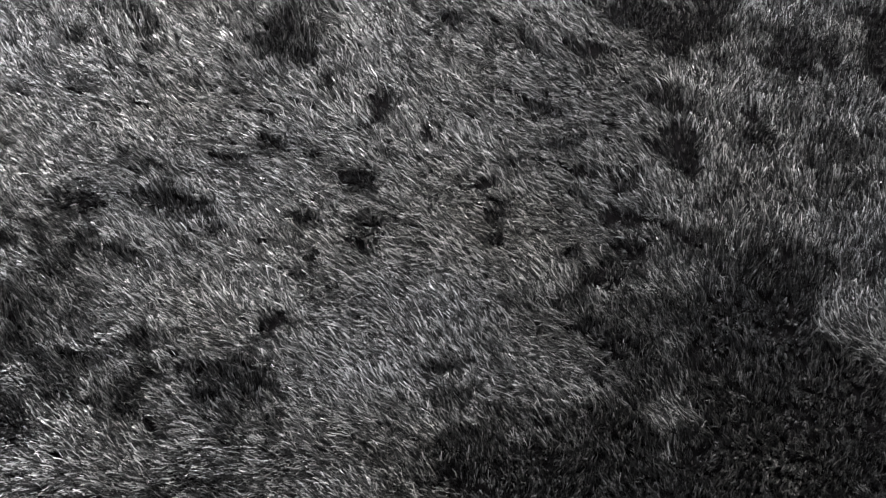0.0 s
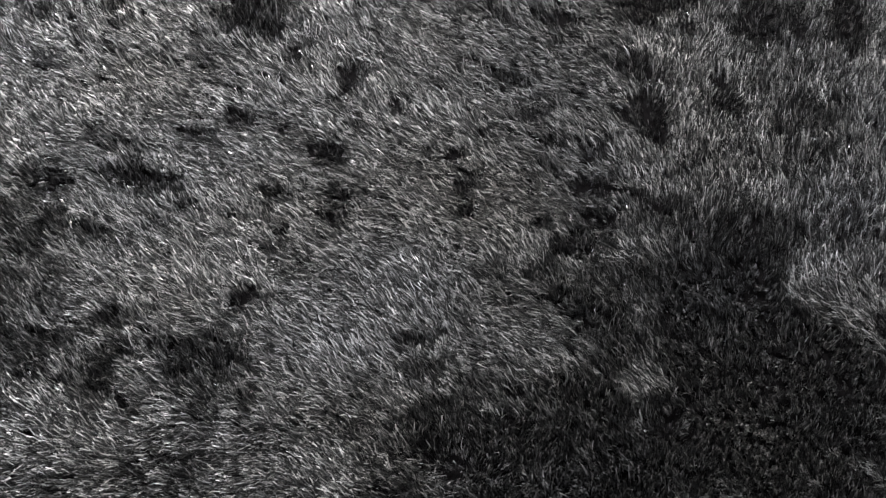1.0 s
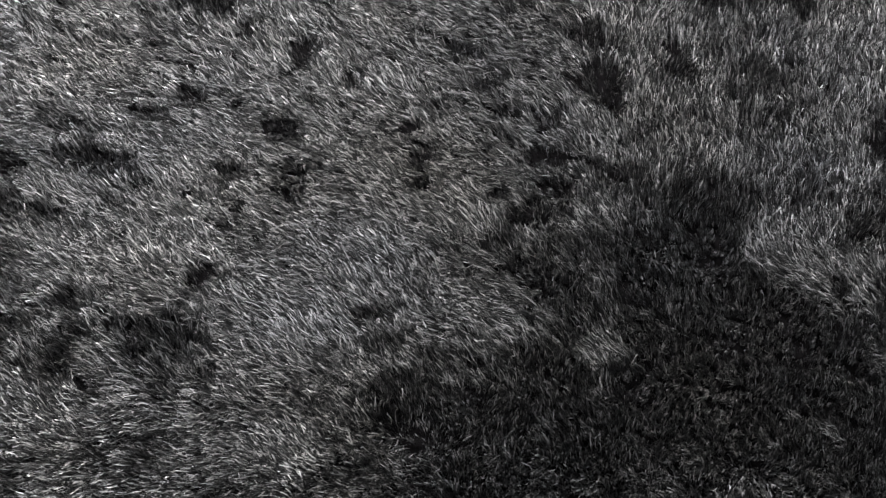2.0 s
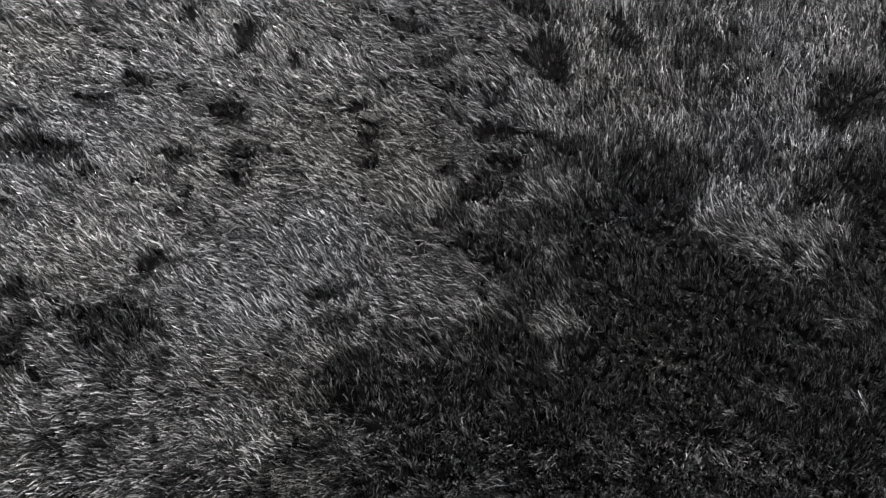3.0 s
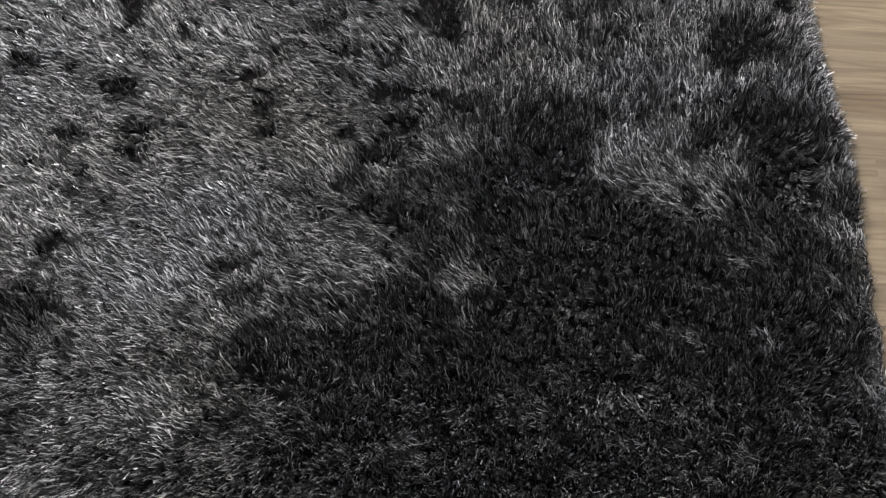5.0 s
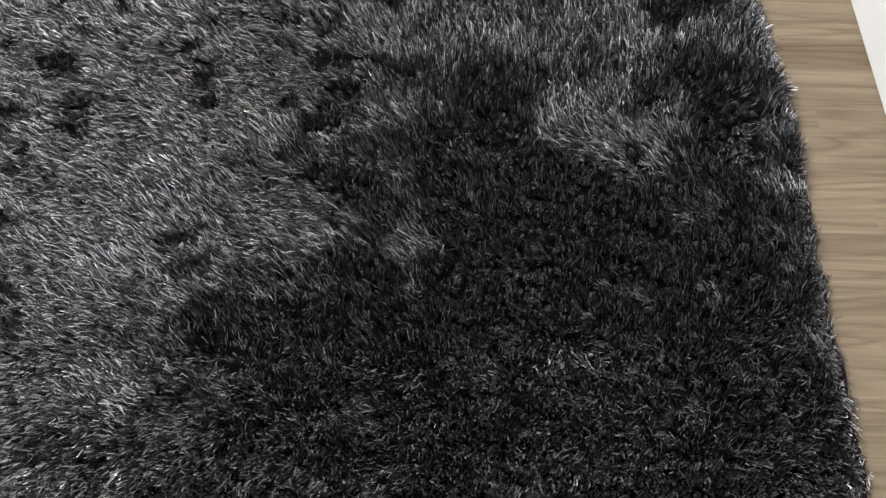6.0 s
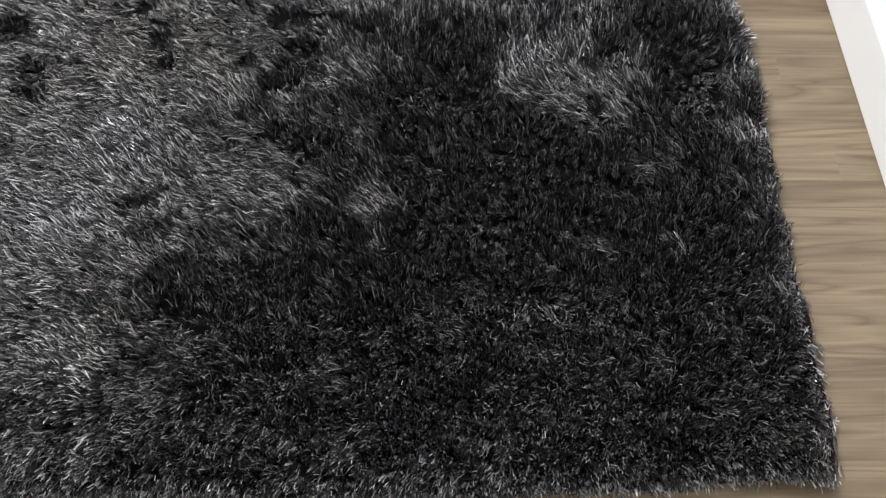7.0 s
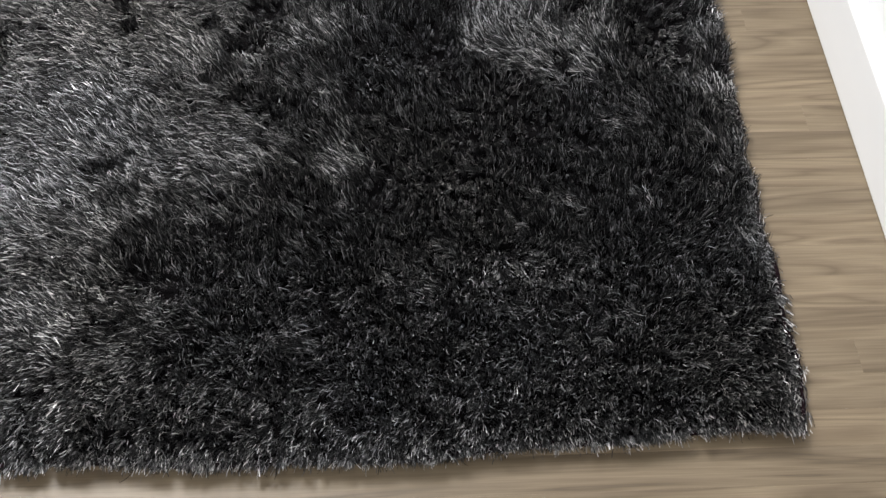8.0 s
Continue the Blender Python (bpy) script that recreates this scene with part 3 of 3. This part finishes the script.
def grow_pile(name, x0, y0, x1, y1, tufts, strands, width, seed, apart=False, thin=0):
    """A stretch of pile: tufts of strands, each a bent ribbon with its root in the backing."""
    rng = np.random.default_rng(seed)
    tx, ty = rng.uniform(x0, x1, tufts), rng.uniform(y0, y1, tufts)
    if thin:
        # the far west and north corners of the rug are tufted more sparsely
        dense = (ty < 1.66 + 0.33 * tx) & (tx > -1.52 - 0.44 * ty)
        keep = dense if thin > 0 else ~dense
        tx, ty = tx[keep], ty[keep]
        tufts = len(tx)
    ex, ey = outline_shift(tx, ty)
    tx, ty = tx + ex, ty + ey
    flat, px, py, deep = nap_at(tx, ty)
    # parted hollows have fewer tufts standing in them
    gap = smooth_step(value_noise(tx, ty, 0.016, 61), 0.15, 0.7)
    keep = rng.random(tufts) > 0.25 * np.clip(deep, 0, 1) + (0.04 + 0.36 * gap * smooth_step(ty, 0.02, 0.30)) * (1 - flat)
    tx, ty, flat, px, py, deep = (a[keep] for a in (tx, ty, flat, px, py, deep))
    tufts = len(tx)
    flat = np.clip(flat + rng.normal(0, 0.07, tufts), 0, 1)
    # the way the pile lies: to the west as a rule, away to the north towards the east side
    north = smooth_step(tx, -0.62, -0.42) * smooth_step(ty, 0.45, 0.60)
    az = radians(172) * (1 - north) + radians(98) * north
    az = az + radians(28) * value_noise(tx, ty, 0.16, 21) + radians(25) * value_noise(tx, ty, 0.05, 22)
    # along the south edge it is brushed outwards
    brushed = smooth_step(-ty, 0.02, 0.20)
    az = az + (radians(238) - az) * 0.85 * brushed
    az = az + rng.normal(0, radians(13), tufts)
    lay = (radians(3) + radians(74) * smooth_step(flat, 0.10, 0.95)) * (1 - 0.58 * north)
    hx, hy = np.cos(az) * np.sin(lay), np.sin(az) * np.sin(lay)
    up = 1 - flat
    # standing yarn nods to the south, fanning out towards the corner and the west
    fan = 0.17 * smooth_step(tx, -0.25, 0.10) * smooth_step(-ty, -0.35, 0.10) - 0.34 * smooth_step(-tx, 0.55, 1.0) * smooth_step(-ty, -0.12, 0.10)
    hx += up * (fan * (1 - 0.8 * smooth_step(-ty, 0.12, 0.20)) - 0.18 * smooth_step(ty, 0.0, 0.25) * (1 - np.clip(deep, 0, 1)) + 0.22 * value_noise(tx, ty, 0.045, 31) + 0.16 * value_noise(tx, ty, 0.085, 35) + 0.11 * value_noise(tx, ty, 0.018, 33))
    hy += up * (-0.36 * smooth_step(-ty, -1.05, -0.40) - 0.28 * smooth_step(-ty, -0.20, 0.05) + 0.13 * value_noise(tx, ty, 0.045, 32) + 0.12 * value_noise(tx, ty, 0.085, 36)
                + 0.09 * value_noise(tx, ty, 0.018, 34))
    hy -= 0.42 * np.clip(deep, 0, 1) * smooth_step(ty, -0.1, 0.3)
    hx, hy = hx + px, hy + py
    # the rim leans out over the edge
    dx, dy = outline_shift(np.full(tufts, RUG_X1), ty)[0], outline_shift(tx, np.full(tufts, RUG_Y0))[1]
    east = smooth_step(tx - dx, RUG_X1 - 0.04, RUG_X1)
    south = smooth_step(dy - ty, -RUG_Y0 - 0.055, -RUG_Y0 - 0.004)
    flat = flat * (1 - 0.9 * south)
    hx += (0.15 + 0.38 * smooth_step(ty, -0.17, 0.08)) * east
    hx *= 1 - 0.85 * south
    hy = hy * (1 - 0.7 * south) - 0.50 * south
    jit = (0.060 + 0.150 * flat) * (1 - 0.55 * south)
    hx, hy = hx + jit * rng.normal(0, 1, tufts), hy + jit * rng.normal(0, 1, tufts)
    mag = np.sqrt(hx * hx + hy * hy)
    k = np.minimum(1, 0.93 / np.maximum(mag, 1e-6))
    hx, hy = hx * k, hy * k
    rim = np.maximum(south, east)
    long = (0.030 - 0.004 * flat + 0.003 * south - 0.005 * smooth_step(-ty, -0.30, 0.05)) * (1 + 0.10 * value_noise(tx, ty, 0.05, 41)) * (1 - 0.42 * np.clip(deep, 0, 1))

    n = tufts * strands
    rep = lambda a: np.repeat(a, strands)
    spread = rep(0.0024 + 0.0012 * smooth_step(-ty, -0.15, 0.0))
    bx, by = rep(tx) + rng.normal(0, spread, n), rep(ty) + rng.normal(0, spread, n)
    loose = rep(0.075 + 0.085 * flat)
    jx, jy = rep(hx) + loose * rng.normal(0, 1, n), rep(hy) + loose * rng.normal(0, 1, n)
    stray = rng.random(n) < 0.02
    jx[stray] += rng.normal(0, 0.35, stray.sum())
    jy[stray] += rng.normal(0, 0.35, stray.sum())
    mag = np.sqrt(jx * jx + jy * jy)
    k = np.minimum(1, 0.95 / np.maximum(mag, 1e-6))
    jx, jy, mag = jx * k, jy * k, mag * k
    length = rep(long) * rng.uniform(0.5, 1.15, n)
    base = np.stack([bx, by, 0.011 - 0.008 * rep(rim)], 1)
    low = np.stack([0.55 * jx, 0.55 * jy, np.sqrt(1 - (0.55 * mag) ** 2)], 1)
    m2 = np.minimum((0.98 + 0.18 * rep(flat)) * mag, 0.985)
    s = m2 / np.maximum(mag, 1e-6)
    high = np.stack([jx * s, jy * s, np.sqrt(1 - m2 ** 2)], 1)
    mid = base + low * (0.45 * length)[:, None]
    tip = mid + high * (0.55 * length)[:, None]
    tip += rng.normal(0, 0.0016, (n, 3))
    droop = rep(np.maximum(0.35 * south, 0.8 * east))
    mid[:, 2] -= 0.002 * droop
    tip[:, 2] -= 0.013 * droop
    tip[:, 2] = np.maximum(tip[:, 2], 0.0015 + 0.004 * rng.random(n))
    # ribbon width across the strand, rolled at random
    d = tip - base
    d /= np.linalg.norm(d, axis=1)[:, None]
    side = np.stack([-d[:, 1], d[:, 0], np.zeros(n)], 1) + 1e-6
    side /= np.linalg.norm(side, axis=1)[:, None]
    other = np.cross(d, side)
    roll = rng.normal(0, radians(32), n)
    side = side * np.cos(roll)[:, None] + other * np.sin(roll)[:, None]
    half = 0.5 * width * rng.uniform(0.7, 1.3, n)[:, None]
    verts = np.stack([base, mid - side * half, mid + side * half,
                      tip - side * half * 0.75, tip + side * half * 0.75], 1).reshape(-1, 3)
    if apart:
        shape = [f for k in range(strands) for f in ((5 * k, 5 * k + 2, 5 * k + 1),
                                                     (5 * k + 1, 5 * k + 2, 5 * k + 4, 5 * k + 3))]
        for one in verts.reshape(tufts, strands * 5, 3):
            me = bpy.data.meshes.new(name)
            me.from_pydata(one.tolist(), [], shape)
            me.polygons.foreach_set("use_smooth", np.ones(strands * 2, dtype=bool))
            me.materials.append(YARN)
            new(name, me).parent = rug
        return
    corners = (np.array([0, 2, 1, 1, 2, 4, 3])[None] + (np.arange(n) * 5)[:, None]).reshape(-1)
    me = bpy.data.meshes.new(name)
    me.vertices.add(n * 5)
    me.vertices.foreach_set("co", verts.astype(np.float32).ravel())
    me.loops.add(n * 7)
    me.loops.foreach_set("vertex_index", corners.astype(np.int32))
    me.polygons.add(n * 2)
    me.polygons.foreach_set("loop_start", (np.array([0, 3])[None] + (np.arange(n) * 7)[:, None]).astype(np.int32).ravel())
    me.polygons.foreach_set("use_smooth", np.ones(n * 2, dtype=bool))
    me.update(calc_edges=True)
    me.materials.append(YARN)
    ob = tagged(new(name, me), "dense glossy charcoal and silver yarn pile", kind="stuff")
    ob.parent = rug
    return ob


grow_pile("pile", RUG_X0, RUG_Y0, RUG_X1, 0.08, 15500, 15, 0.00084, 8, thin=1)
grow_pile("pile", RUG_X0, 0.08, RUG_X1, 0.62, 27500, 15, 0.00069, 1, thin=1)
grow_pile("pile", RUG_X0, 0.62, RUG_X1, 1.62, 33500, 15, 0.00070, 2, thin=1)
grow_pile("pile", RUG_X0, RUG_Y0, RUG_X1, 1.62, 42000, 8, 0.0022, 7, thin=-1)
grow_pile("pile", RUG_X0, RUG_Y0, -0.92, RUG_Y0 + 0.010, 420, 14, 0.0008, 4)
grow_pile("pile", RUG_X1 - 0.008, 0.05, RUG_X1, 1.5, 450, 14, 0.0008, 5)
grow_pile("tuft", -0.92, RUG_Y0 - 0.001, RUG_X1, RUG_Y0 + 0.008, 290, 16, 0.00075, 6, apart=True)
grow_pile("pile", RUG_X0, 1.62, RUG_X1, RUG_Y1, 6000, 8, 0.0022, 3)


# ---- stray fibres at the rug's edge ----
def stray_fibre(x, y, heading, length, curl, mat, label):
    """One loose fibre that sticks out of the pile and droops onto the floor."""
    bm = bmesh.new()
    rings = []
    p, a = Vector((x, y, 0.012)), radians(heading)
    for i in range(7):
        r = 0.0005 * (1 - 0.5 * i / 6)
        side = Vector((-math.sin(a), math.cos(a), 0))
        rings.append([bm.verts.new(p + side * r * math.cos(k) + Vector((0, 0, r * math.sin(k))))
                      for k in (0.0, math.tau / 3, 2 * math.tau / 3)])
        a += radians(curl) / 6
        p = p + Vector((math.cos(a), math.sin(a), 0)) * (length / 6)
        p.z = max(0.0008, 0.012 - 0.0026 * (i + 1))
    for u, v in zip(rings, rings[1:]):
        for k in range(3):
            bm.faces.new((u[k], u[(k + 1) % 3], v[(k + 1) % 3], v[k])).smooth = True
    part("stray_fibre", bm, mat, rug, label)


HAIR = cloth_material("loose_dark_fibre", (0.030, 0.024, 0.020))
SILVER = cloth_material("loose_pale_fibre", (0.55, 0.54, 0.52))
stray_fibre(-0.731, -0.256, -115, 0.030, -40, HAIR, "single dark loose fibre")
stray_fibre(-0.584, -0.261, -60, 0.020, 30, HAIR, "single dark loose fibre")
stray_fibre(-0.176, -0.247, -50, 0.022, 40, HAIR, "single dark loose fibre")
stray_fibre(-0.144, -0.237, -120, 0.014, 20, HAIR, "single dark loose fibre")
stray_fibre(-0.326, -0.258, -80, 0.014, 60, HAIR, "single dark loose fibre")
stray_fibre(0.006, -0.225, -60, 0.018, -40, SILVER, "single pale loose fibre")
stray_fibre(0.043, -0.229, -110, 0.018, 30, HAIR, "single dark loose fibre")
stray_fibre(0.049, -0.229, -85, 0.014, 20, HAIR, "single dark loose fibre")
stray_fibre(0.112, -0.222, -75, 0.016, -25, SILVER, "single pale loose fibre")
stray_fibre(-0.501, -0.260, -100, 0.014, -30, HAIR, "single dark loose fibre")
